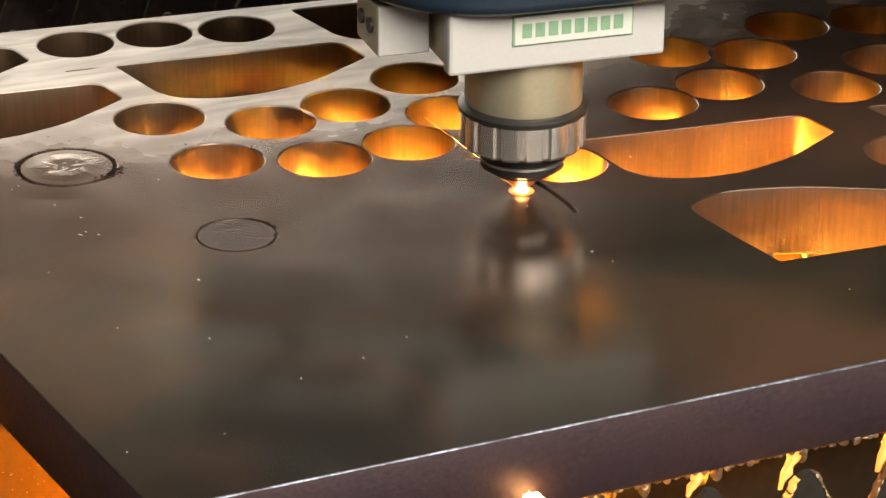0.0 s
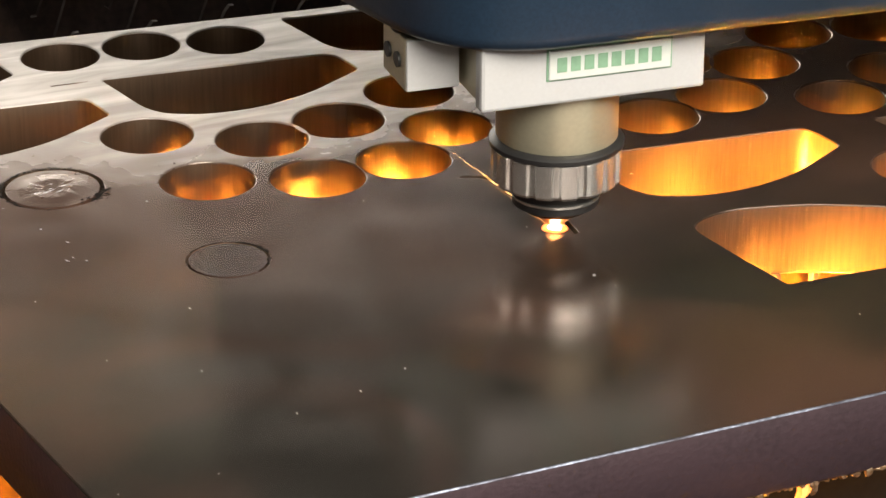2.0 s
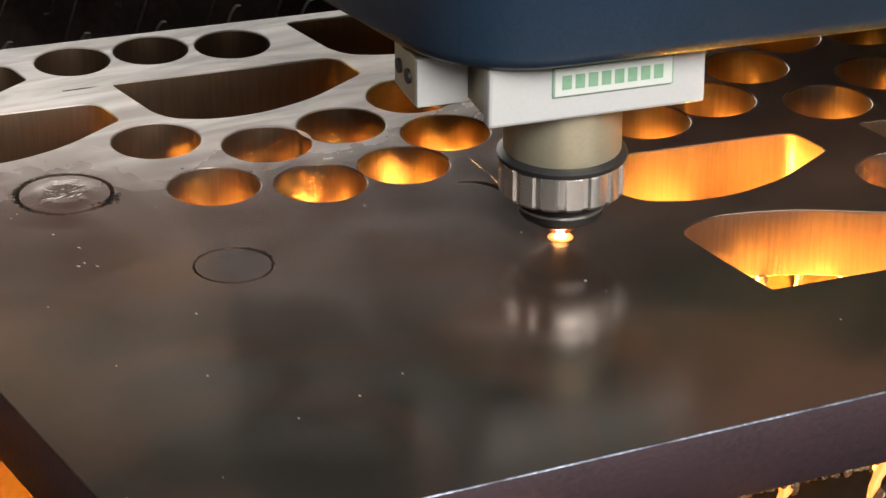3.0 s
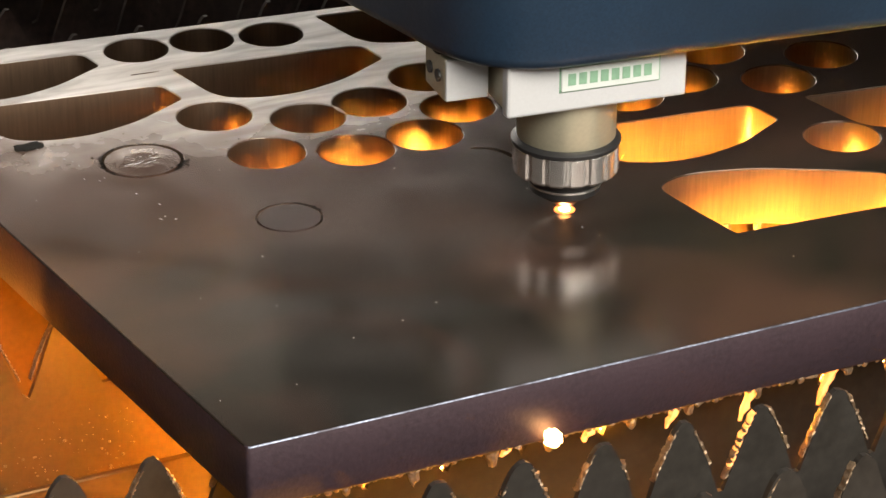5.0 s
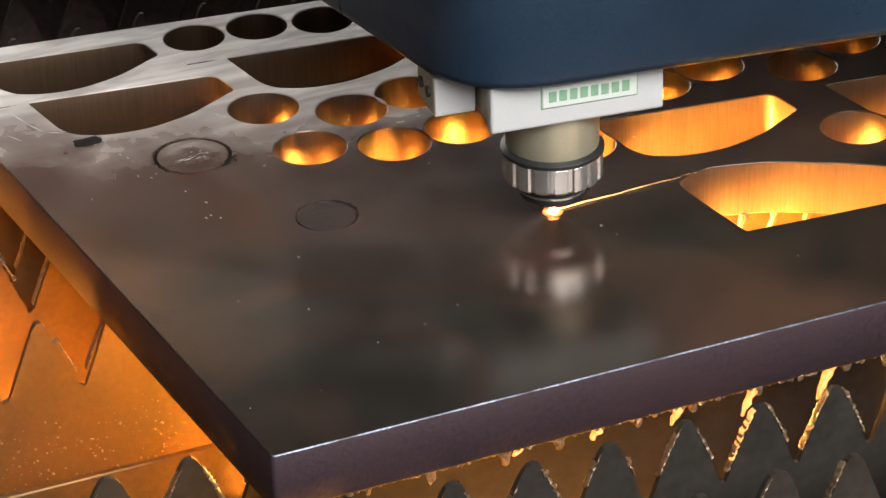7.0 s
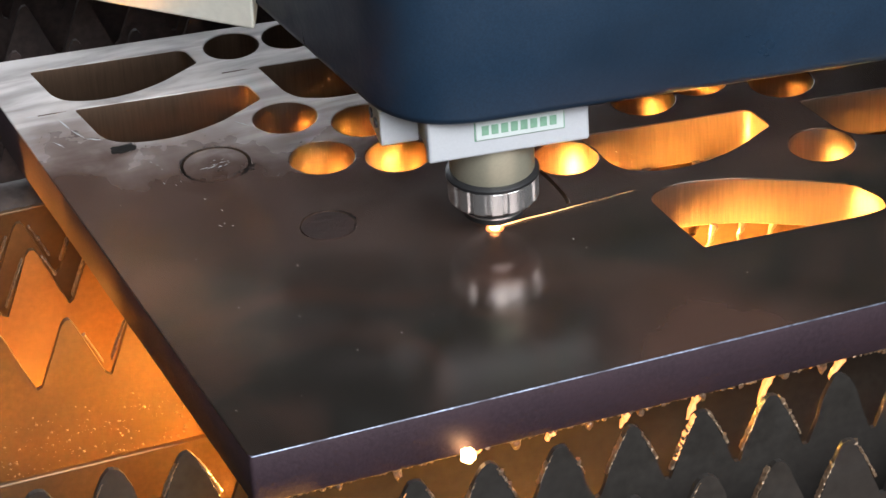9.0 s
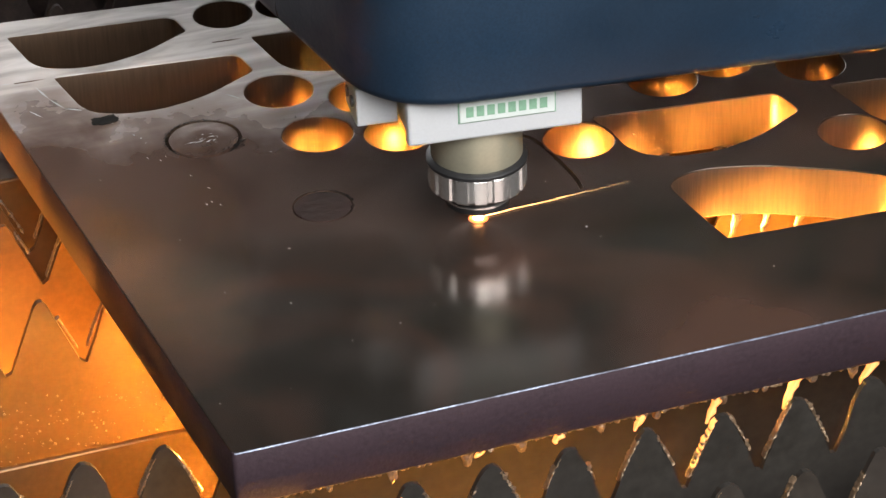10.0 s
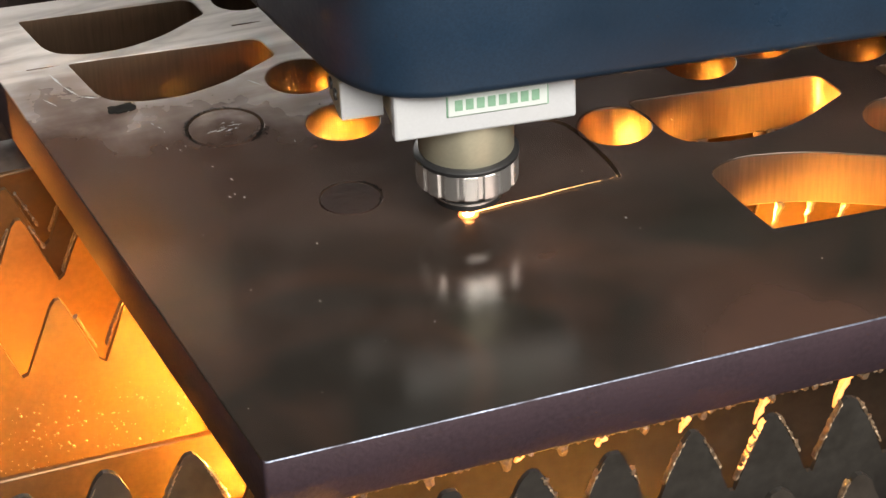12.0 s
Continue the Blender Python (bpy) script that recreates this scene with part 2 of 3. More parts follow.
# ---- the hall ----
# Unseen walls: dark ones keep the plate's reflections dark, pale ones bounce light
def hall():
    for name, dims, mat in (("floor", (-6, 6, -6, 6, -0.95, -0.9), CONCRETE), ("ceiling", (-6, 6, -6, 6, 3.6, 3.7), DARK_SHELL),
                            ("wall_west", (-6.2, -6, -6, 6, -0.9, 3.6), DARK_SHELL), ("wall_east", (6, 6.2, -6, 6, -0.9, 3.6), PAINT_WALL),
                            ("wall_north", (-6, 6, 6, 6.2, -0.9, 3.6), DARK_SHELL), ("wall_south", (-6, 6, -6.2, -6, -0.9, 3.6), PAINT_WALL)):
        tagged(finish(name, box(bmesh.new(), *dims), mat), ("unseen dark hall " if mat is DARK_SHELL else "plain grey hall ") + name.split("_")[0], "room shell", kind="structure")


hall()

# ---- steel plate with its cut-outs ----
THICK = 0.0223
HOLE_R = 0.0142
HOLES = [(0.0867, 0.3147, 0.0127), (0.1140, 0.3133, 0.0127), (0.1411, 0.3069, 0.0128)] + [(x, y, HOLE_R) for x, y in (
    (0.0891, 0.2404), (0.1199, 0.2234), (0.1471, 0.2275), (0.1770, 0.2405), (0.0931, 0.2002), (0.1236, 0.1887), (0.1524, 0.1905), (0.1749, 0.2083),
    (0.1874, 0.1567), (0.2372, 0.1900), (0.2650, 0.1965), (0.2643, 0.2291), (0.2890, 0.2165), (0.3130, 0.2358), (0.2985, 0.1795), (0.3270, 0.1940),
    (0.3426, 0.2299), (0.2905, 0.1220))]
SLOT = [(0, 0), (0.0762, -0.0090), (0.0785, -0.0256), (0.0555, -0.0385), (0.0368, -0.0430), (0.0205, -0.0415), (0.0085, -0.0355), (0.0045, -0.0280)]
SLOT_R = [0.002, 0.005, 0.002, 0.007, 0.007, 0.006, 0.004, 0.003]
SLOTS = [(0.0060, 0.2866, 1.0), (0.0918, 0.2905, 1.0), (0.1990, 0.1715, 1.0), (-0.0042, 0.3293, 0.92), (0.1650, 0.3175, 1.0), (0.2980, 0.1600, 1.0)]
SLUGS = [(0.0497, 0.2135, 0.0152, 0.0012), (0.0780, 0.1455, 0.0118, 0.00045)]
KERF_LINE = [(0.1620, 0.1715), (0.1675, 0.1690), (0.1710, 0.1640), (0.1728, 0.1560), (0.1742, 0.1460), (0.1752, 0.1360), (0.1755, 0.1280), (0.1748, 0.1210)]
KERF = [(x - 0.0008, y - 0.0003) for x, y in KERF_LINE] + [(x + 0.0008, y + 0.0003) for x, y in reversed(KERF_LINE)]
BIG_SLOT = [(0.2120, 0.0668), (0.2800, 0.0625), (0.2920, 0.0640), (0.2940, 0.0720), (0.2880, 0.0865), (0.2740, 0.0960), (0.2470, 0.1110), (0.2340, 0.1150), (0.2212, 0.1180), (0.2062, 0.1128), (0.2090, 0.0870)]
BIG_SLOT_R = [0.001, 0.004, 0.003, 0.003, 0.005, 0.006, 0.006, 0.006, 0.007, 0.007, 0.004]
OUTLINE = [(0, 0), (0.62, 0.0), (0.62, 0.36), (0.30, 0.3220), (0.187, 0.3215), (-0.0272, 0.3460)]


def steel_plate():
    ob_bm = bmesh.new()
    loops = [(rounded(OUTLINE, [0.002, 0, 0, 0.004, 0.004, 0.004], 4), 1)]
    for hx, hy, r in HOLES:
        loops.append(([(hx + r * math.cos(a * math.pi / 20), hy + r * math.sin(a * math.pi / 20)) for a in range(40)], -1))
    for sx, sy, k in SLOTS:
        loops.append((rounded([(sx + x * k, sy + y * k) for x, y in SLOT], SLOT_R, 5), -1))
    for hx, hy, r, gap in SLUGS:
        loops.append(([(hx + r * math.cos(a * math.pi / 20), hy + r * math.sin(a * math.pi / 20)) for a in range(40)], -1))
    loops.append((KERF, -1))
    for sx, sy, k in SLOTS[:2]:
        loops.append(([(sx - 0.0165, sy + 0.0012), (sx - 0.0162, sy + 0.0003), (sx - 0.009, sy - 0.0004), (sx - 0.0022, sy - 0.0002), (sx - 0.009, sy + 0.0006)], -1))
    loops.append((rounded(BIG_SLOT, BIG_SLOT_R, 5), -1))
    tops, bottoms = [], []
    for pts, sense in loops:
        if area_of(pts) * sense < 0:
            pts = pts[::-1]
        c = 0.0005 if sense > 0 else (0.0001 if len(pts) < 7 or len(pts) == len(KERF) else (0.0002 if any(abs(math.hypot(pts[0][0] - g[0], pts[0][1] - g[1]) - g[2]) < 1e-6 for g in SLUGS) else 0.0005))
        rings = []
        for d, z in ((c, 0.0), (c * 0.35, -c * 0.3), (0.0, -c), (0.0, -THICK + 0.0008), (0.0006, -THICK)):
            rings.append([ob_bm.verts.new((x, y, z)) for x, y in offset_loop(pts, d)])
        n = len(pts)
        for k, (a, b) in enumerate(zip(rings, rings[1:])):
            for i in range(n):
                f = ob_bm.faces.new((a[i], a[(i + 1) % n], b[(i + 1) % n], b[i]))
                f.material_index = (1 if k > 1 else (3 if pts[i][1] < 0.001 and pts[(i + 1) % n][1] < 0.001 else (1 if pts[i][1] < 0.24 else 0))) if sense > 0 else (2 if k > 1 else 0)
                f.smooth = True
        tops.append(rings[0])
        bottoms.append(rings[-1])
    for rings in (tops, bottoms):
        edges = []
        for r in rings:
            for i in range(len(r)):
                edges.append(ob_bm.edges.get((r[i], r[(i + 1) % len(r)])))
        got = bmesh.ops.triangle_fill(ob_bm, edges=edges, use_beauty=True, use_dissolve=False)
        for f in got["geom"]:
            if isinstance(f, bmesh.types.BMFace):
                f.material_index, f.smooth = 0, False
    ob = finish("steel_plate", ob_bm, [PLATE_TOP, PLATE_EDGE, CUT_WALL, EDGE_GLINT])
    return tagged(ob, "thick dark steel plate with round and boat-shaped holes on toothed slats", "steel plate")


steel_plate()


def slug(x, y, r, gap, seed, rough):
    """A disc still seated in its cut, its face wrinkled by the pierce."""
    rng = random.Random(seed)
    bm = bmesh.new()
    n, rings = 40, []
    for k, (rr, z) in enumerate(((r - gap, -THICK), (r - gap, -0.0006), (r - gap - 0.0002, 0.0), (r * 0.72, 0.0), (r * 0.45, 4 * rough), (r * 0.2, 2 * rough))):
        rings.append([bm.verts.new((x + rr * math.cos(i * math.tau / n), y + rr * math.sin(i * math.tau / n), z - 0.00004 + 0.00001 * math.cos(i * math.tau / n) + (rng.uniform(-rough, rough) if k > 3 else 0))) for i in range(n)])
    for a, b in zip(rings, rings[1:]):
        for i in range(n):
            bm.faces.new((a[i], a[(i + 1) % n], b[(i + 1) % n], b[i]))
    bm.faces.new(rings[0][::-1])
    bm.faces.new(rings[-1])
    ob = finish("slug", bm, SLUG_FACE if seed > 30 else PLATE_TOP)
    return tagged(ob, "round steel slug still seated in its cut in the plate", "slug", "slugs left in the plate")


for k, (sx, sy, sr, sg) in enumerate(SLUGS):
    slug(sx, sy, sr, sg, 30 + k, (0.00004, 0.0)[k])


def chips():
    """Spatter, scratches and soot flakes lying on the plate."""
    rng = random.Random(4)
    bm = bmesh.new()
    spots = []
    for i in range(14):
        u = rng.random()
        spots.append((0.020 + 0.022 * u + rng.gauss(0, 0.0016), 0.237 - 0.075 * u + rng.gauss(0, 0.006), rng.uniform(0.0003, 0.0007)))
    for i in range(22):
        spots.append((rng.uniform(-0.02, 0.22), rng.uniform(0.02, 0.2), rng.uniform(0.00015, 0.0004)))
    def strip(p, q, w):
        d = (Vector(q) - Vector(p)).normalized()
        o = Vector((-d.y, d.x)) * w
        m = (Vector(p) + Vector(q)) / 2
        v = [bm.verts.new((c.x, c.y, 0.00005)) for c in (Vector(p), m - o, Vector(q), m + o)]
        t = bm.verts.new((m.x, m.y, 0.00016))
        for i in range(4):
            bm.faces.new((v[i], v[(i + 1) % 4], t))
        bm.faces.new(v[::-1])

    for p, q, w in (((-0.0030, 0.281), (0.0000, 0.2685), 0.0005), ((-0.0001, 0.2688), (0.0040, 0.2585), 0.0005), ((0.0036, 0.2588), (0.0110, 0.2540), 0.00045),
                    ((-0.0100, 0.262), (-0.0060, 0.2545), 0.0003), ((-0.0165, 0.288), (-0.0110, 0.2875), 0.0004), ((0.068, 0.246), (0.073, 0.239), 0.0003)):
        strip(p, q, w)
    for i in range(12):
        a, rr, tt = rng.uniform(0, math.tau), 0.006 * rng.random() ** 0.6, rng.uniform(-0.1, 0.5)
        c = Vector((0.0497 + rr * math.cos(a), 0.2135 + rr * 0.6 * math.sin(a)))
        d = Vector((math.cos(tt), math.sin(tt))) * rng.uniform(0.0008, 0.003)
        strip(c - d, c + d, rng.uniform(0.0001, 0.00022))
    for x, y, r in spots:
        if (x - 0.0497) ** 2 + (y - 0.2135) ** 2 < 0.018 ** 2 or x < -0.079 * y + 0.004:
            continue
        a = rng.uniform(1.5, 2.3)
        dx, dy, w = math.cos(a) * r * 1.8, math.sin(a) * r * 1.8, r * 0.28
        p = [(x - dx, y - dy), (x + w * math.sin(a), y - w * math.cos(a)), (x + dx, y + dy), (x - w * math.sin(a), y + w * math.cos(a))]
        v = [bm.verts.new((q[0], q[1], 0.00005)) for q in p]
        t = bm.verts.new((x, y, 0.0003))
        for i in range(4):
            bm.faces.new((v[i], v[(i + 1) % 4], t))
        bm.faces.new(v[::-1])
    return tagged(finish("spatter", bm, ALU_WHITE), "bright metal spatter flecks scattered on the plate", "spatter", kind="stuff")


chips()


def burnt_scrap(px, py):
    bm = bmesh.new()
    rng = random.Random(9)
    lo, hi = [], []
    for i in range(18):
        a = i * math.tau / 18
        k = 1 + rng.uniform(-0.18, 0.18)
        c, sn = math.cos(a), math.sin(a)
        x, y = 0.0058 * k * math.copysign(abs(c) ** 0.5, c), 0.0034 * k * math.copysign(abs(sn) ** 0.5, sn)
        lo.append(bm.verts.new((x, y, 0.00003)))
        hi.append(bm.verts.new((x * 0.9, y * 0.88, 0.0004 + rng.uniform(0, 0.0001))))
    for i in range(18):
        bm.faces.new((lo[i], lo[(i + 1) % 18], hi[(i + 1) % 18], hi[i]))
    bm.faces.new(hi)
    bm.faces.new(lo[::-1])
    ob = finish("burnt_scrap", bm, SOOT)
    ob.location = (px, py, 0)
    return tagged(ob, "small dark burnt scrap lying flat on the plate", "scrap")


burnt_scrap(0.0170, 0.2428)


def soot_smear(name, cx, cy, r, arcs, label):
    """Crumbs of soot along a slug's cut: arcs of (middle angle, spread, radial spread, count)."""
    rng = random.Random(14)
    bm = bmesh.new()
    for middle, spread, radial, count in arcs:
        for _ in range(count):
            a, rr = rng.gauss(middle, spread), r + rng.gauss(0, radial)
            x, y, size, turn = cx + rr * math.cos(a), cy + rr * math.sin(a), rng.uniform(0.0002, 0.0006), rng.uniform(0, 1.2)
            ring = [bm.verts.new((x + size * rng.uniform(0.6, 1.2) * math.cos(turn + k * math.tau / 5), y + size * rng.uniform(0.5, 1.0) * math.sin(turn + k * math.tau / 5), 0.00004)) for k in range(5)]
            top = bm.verts.new((x, y, 0.00004 + size * 0.18))
            for k in range(5):
                bm.faces.new((ring[k], ring[(k + 1) % 5], top))
            bm.faces.new(ring[::-1])
    return tagged(finish(name, bm, SOOT), label, "soot", kind="stuff")


soot_smear("soot_smear", 0.0497, 0.2135, 0.0152, ((-0.75, 0.22, 0.0013, 120), (2.2, 0.75, 0.0004, 150), (-2.4, 0.3, 0.0003, 30)), "black soot crumbs round the cut of a slug")
soot_smear("soot_smear", 0.0780, 0.1455, 0.0118, ((0.3, 0.4, 0.0004, 60), (1.6, 0.6, 0.0002, 30)), "thin soot crumbs beside the cut of a small slug")

# ---- slat bed ----
TIP = -THICK - 0.0003
PITCH = 0.0293


def slat(y, first, count, seed=1, low=False, steel=SLAT_STEEL):
    rng = random.Random(seed)
    bm = bmesh.new()
    base = -0.17
    pts = [(first - PITCH / 2, base)]
    for i in range(count):
        x = first + i * PITCH
        d = rng.uniform(0.0, 0.0025) if i % 3 else 0.0
        t, v = TIP - d, TIP - 0.030 - rng.uniform(-0.0015, 0.0015)
        if low:
            w = rng.uniform(0.9, 1.12)
            half = [(0.0010, 0.0), (0.0026 * w, -0.0010), (0.0042 * w, -0.0034), (0.0068 * w, -0.0095), (PITCH * 0.33, v + 0.0105 - t), (PITCH * 0.42, v + 0.0035 - t), (PITCH / 2 - 0.001, v - t)]
            pts += [(x - a, t + b + rng.uniform(-0.0004, 0.0004)) for a, b in reversed(half)] + [(x + a, t + b + rng.uniform(-0.0004, 0.0004)) for a, b in half]
            continue
        pts += [(x - PITCH / 2 + 0.0012, v), (x - PITCH * 0.30, v + 0.0115), (x - 0.0026, t - 0.0022), (x - 0.0008, t), (x + 0.0010, t),
                (x + 0.0026, t - 0.0024), (x + PITCH * 0.30, v + 0.0115), (x + PITCH / 2 - 0.0012, v)]
    pts.append((first + (count - 0.5) * PITCH, base))
    th = 0.0011
    prof = pts[1:-1]
    rows = []
    for x, z in prof:
        rows.append([bm.verts.new((x, y - th, z)), bm.verts.new((x, y + th, z)), bm.verts.new((x, y + th, base)), bm.verts.new((x, y - th, base))])
    for a, b in zip(rows, rows[1:]):
        for i in range(4):
            bm.faces.new((a[i], a[(i + 1) % 4], b[(i + 1) % 4], b[i]))
    bm.faces.new(rows[0])
    bm.faces.new(rows[-1][::-1])
    return finish("slat", bm, steel)


def slag_crust(parent, y, first, x0, x1, rng, mat, sides, label):
    """Molten crust along the flanks of the teeth that the jet has washed."""
    bm = bmesh.new()
    for i in range(30):
        tip = first + i * PITCH
        if not x0 < tip < x1:
            continue
        for side in sides:
            if rng.random() < 0.2:
                continue
            a, end, rings = rng.uniform(0.0, 0.3), rng.uniform(0.5, 1.0), []
            thick = 0.00035 if y > 0.1 else 0.0006
            while a < end:
                c = Vector((tip + side * (0.0022 + a ** 0.85 * PITCH * 0.43), y + rng.uniform(-0.0004, 0.0004), TIP - 0.0018 - a * 0.027))
                r = thick * rng.uniform(0.35, 1.5) * (1 if rng.random() < 0.85 else 1.9)
                rings.append([bm.verts.new(c + Vector((r * math.cos(q * math.tau / 6), 0.0016 * math.sin(q * math.tau / 6), 0.6 * r * math.cos(q * math.tau / 6)))) for q in range(6)])
                a += rng.uniform(0.012, 0.04)
            for u, w in zip(rings, rings[1:]):
                for q in range(6):
                    bm.faces.new((u[q], u[(q + 1) % 6], w[(q + 1) % 6], w[q]))
            if len(rings) > 1:
                bm.faces.new(rings[0][::-1])
                bm.faces.new(rings[-1])
    return tagged(part("slag_crust", bm, mat, parent, label), kind="stuff")


def slag_flecks(parent, y):
    rng = random.Random(61)
    bm = bmesh.new()
    for i in range(900):
        x, z = rng.uniform(-0.2, 0.02), -0.062 - 0.045 * rng.random() ** 0.7
        g = bmesh.ops.create_icosphere(bm, subdivisions=1, radius=0.00018 + 0.0005 * rng.random() ** 3)
        bmesh.ops.translate(bm, verts=g["verts"], vec=(x, y, z))
    return tagged(part("slag_flecks", bm, SLAG, parent, "tiny bright slag flecks"), kind="stuff")


CRUSTED = {0: (0.10, 0.33), 1: (0.03, 0.33), 2: (-0.10, 0.33), 3: (-0.13, 0.32), 4: (-0.13, 0.0), 5: (-0.13, 0.0)}
for k, (y, first) in enumerate([(-0.0480, -0.2780), (-0.0075, -0.2912), (0.0455, -0.3068), (0.1555, -0.3260), (0.2165, -0.3265), (0.2430, -0.3260),
                                (0.345, -0.33), (0.395, -0.35), (0.44, -0.335), (0.49, -0.35), (0.54, -0.34), (0.60, -0.33), (0.66, -0.35)]):
    ob = slat(y, first, 30, 10 + k, k < 3, SOOTY_SHADED_SLAT if k < 3 else (SHADED_SLAT if k > 5 else SLAT_STEEL))
    tagged(ob, ("sooty and shade-dark" if k < 3 else "shade-dimmed" if k > 5 else "scorched brown") + " steel support slat with " + ("blunt slag-worn teeth" if k < 3 else "tall pointed teeth"), "slat", "slats of the cutting bed")
    if k in CRUSTED:
        slag_crust(ob, y, first, *CRUSTED[k], random.Random(33 + k), SLAG, (-1, 1), "rough slag crust on the tooth flanks")
    if k == 1:
        slag_crust(ob, y, first, 0.05, 0.33, random.Random(77), JET_LIT_SLAG, (-1,), "slag run on the tooth flanks, jet light put in as glow")
    if k == 3:
        slag_flecks(ob, y - 0.0016)


def slag_beads():
    """Lumpy slag along the plate's lower edge and on the teeth behind it."""
    rng = random.Random(21)
    bm = bmesh.new()

    def lump(x, y, z, r, tall):
        g = bmesh.ops.create_icosphere(bm, subdivisions=2, radius=r)
        for v in g["verts"]:
            k = 1 + rng.uniform(-0.22, 0.22)
            v.co = Vector((x + v.co.x * k, y + v.co.y * k * 0.8, z + v.co.z * k * tall))

    x = 0.004
    while x < 0.36:
        lump(x, 0.0012 + rng.uniform(-0.0005, 0.0008), -THICK - 0.0002, rng.uniform(0.0006, 0.0013), rng.uniform(0.6, 1.3))
        x += rng.uniform(0.0012, 0.0038)
    for i in range(13):
        lump(0.03 + i * 0.0262 + rng.uniform(-0.006, 0.006), 0.003, -THICK - 0.002, rng.uniform(0.0012, 0.0022), rng.uniform(1.2, 2.4))
    return tagged(finish("slag_beads", bm, SLAG), "lumpy slag beads along the lower edge of the plate", "slag", kind="stuff")


slag_beads()


def drip(x, y, length, seed):
    """A frozen run of slag hanging from the lower rim of a cut-out."""
    rng = random.Random(seed)
    bm = bmesh.new()
    rings = []
    for k in range(7):
        u = k / 6
        r = (0.0024 if y < 0.01 else 0.0019) * (1 - 0.7 * u) * rng.uniform(0.75, 1.2)
        cx, cy = rng.uniform(-0.0006, 0.0006) - (0.45 * length if y < 0.01 else 0.003) * u, rng.uniform(-0.0004, 0.0004)
        rings.append([bm.verts.new((cx + r * math.cos(a * math.tau / 8) * rng.uniform(0.8, 1.2), cy + r * math.sin(a * math.tau / 8), -length * u)) for a in range(8)])
    for a, b in zip(rings, rings[1:]):
        for i in range(8):
            bm.faces.new((a[i], a[(i + 1) % 8], b[(i + 1) % 8], b[i]))
    bm.faces.new(rings[0][::-1])
    bm.faces.new(rings[-1])
    ob = finish("slag_drip", bm, JET_LIT_SLAG if y < 0.01 else SLAG, smooth=True)
    ob.location = (x, y, -THICK + 0.0006)
    return tagged(ob, "drip of slag under the plate's front edge, jet light put in as glow" if y < 0.01 else "frozen drip of slag hanging under a cut-out's rim", "slag drip", "slag drips under the plate")


for k, (dx, dy, dl) in enumerate([(0.2375, 0.1150, 0.013), (0.2500, 0.1125, 0.011), (0.2620, 0.1075, 0.010), (0.2840, 0.0970, 0.008), (0.2965, 0.0895, 0.009),
                                  (0.2160, 0.1690, 0.009), (0.2290, 0.1680, 0.012), (0.2520, 0.1660, 0.010), (0.2570, 0.1655, 0.013), (0.2720, 0.1640, 0.009),
                                  (0.2740, 0.0026, 0.013), (0.2420, 0.0026, 0.013), (0.2120, 0.0026, 0.013), (0.1815, 0.0030, 0.012), (0.1520, 0.0026, 0.008), (0.1205, 0.0026, 0.006),
                                  (0.0900, 0.0026, 0.004)]):
    drip(dx, dy, dl, 50 + k)


def low_bar(y, top):
    bm = box(bmesh.new(), -0.4, 0.62, y - 0.0015, y + 0.0015, -0.17, top, 0.0005, 1)
    return tagged(finish("slat", bm, SLAT_STEEL), "worn flat-topped steel slat without teeth", "slat", "slats of the cutting bed")


low_bar(0.110, -0.063)
# Added bar whose front face catches the glow of the trough lumps
low_bar(0.2735, -0.036)
tagged(finish("bed_tray", box(bmesh.new(), -0.6, 0.9, -0.25, 1.1, -0.19, -0.172), SCRAP_FLOOR), "rusty scrap tray under the slats", "tray", kind="structure")
bed = box(bmesh.new(), -0.62, 0.92, -0.27, 1.12, -0.9, -0.19)
for x0, x1, y0, y1 in ((-0.62, -0.6, -0.27, 1.12), (0.9, 0.92, -0.27, 1.12), (-0.6, 0.9, -0.27, -0.25)):
    box(bed, x0, x1, y0, y1, -0.188, -0.10)
tagged(finish("bed_base", bed, DARK_STEEL), "sooty steel base of the cutting bed", "bed frame", kind="structure")
tagged(finish("bed_frame_back", box(bmesh.new(), -0.6, 0.9, 1.0, 1.1, -0.17, 0.05), DARK_STEEL), "sooty steel bed frame rail", "bed frame", kind="structure")


def trough_glow():
    """Unseen glowing slag lumps added in the troughs to light the slats."""
    rng = random.Random(71)
    bm = bmesh.new()
    for count, x0, x1, y0, y1 in ((4, -0.04, 0.30, 0.004, 0.036), (22, -0.22, -0.04, 0.248, 0.266), (12, -0.20, -0.03, 0.224, 0.238), (16, -0.16, 0.02, 0.166, 0.204)):
        for i in range(count):
            r = rng.uniform(0.002, 0.004)
            g = bmesh.ops.create_icosphere(bm, subdivisions=1, radius=r)
            c = Vector((rng.uniform(x0, x1), rng.uniform(y0, y1), -0.172 + r * 0.75))
            for v in g["verts"]:
                v.co = c + v.co * (1 + rng.uniform(-0.2, 0.2))
    return tagged(finish("trough_glow", bm, TROUGH_GLOW), "unseen glowing lumps added in the scrap tray to light the slats", "slag", kind="stuff")


trough_glow()


def support_tube():
    bm = bmesh.new()
    bmesh.ops.create_cone(bm, cap_ends=True, segments=32, radius1=0.016, radius2=0.016, depth=0.9,
                          matrix=Matrix.Translation((0.1, 0.298, -0.054)) @ Matrix.Rotation(math.pi / 2, 4, "Y"))
    return tagged(finish("support_tube", bm, DARK_STEEL, smooth=True), "round steel support tube between the slats", "tube", kind="structure")


support_tube()


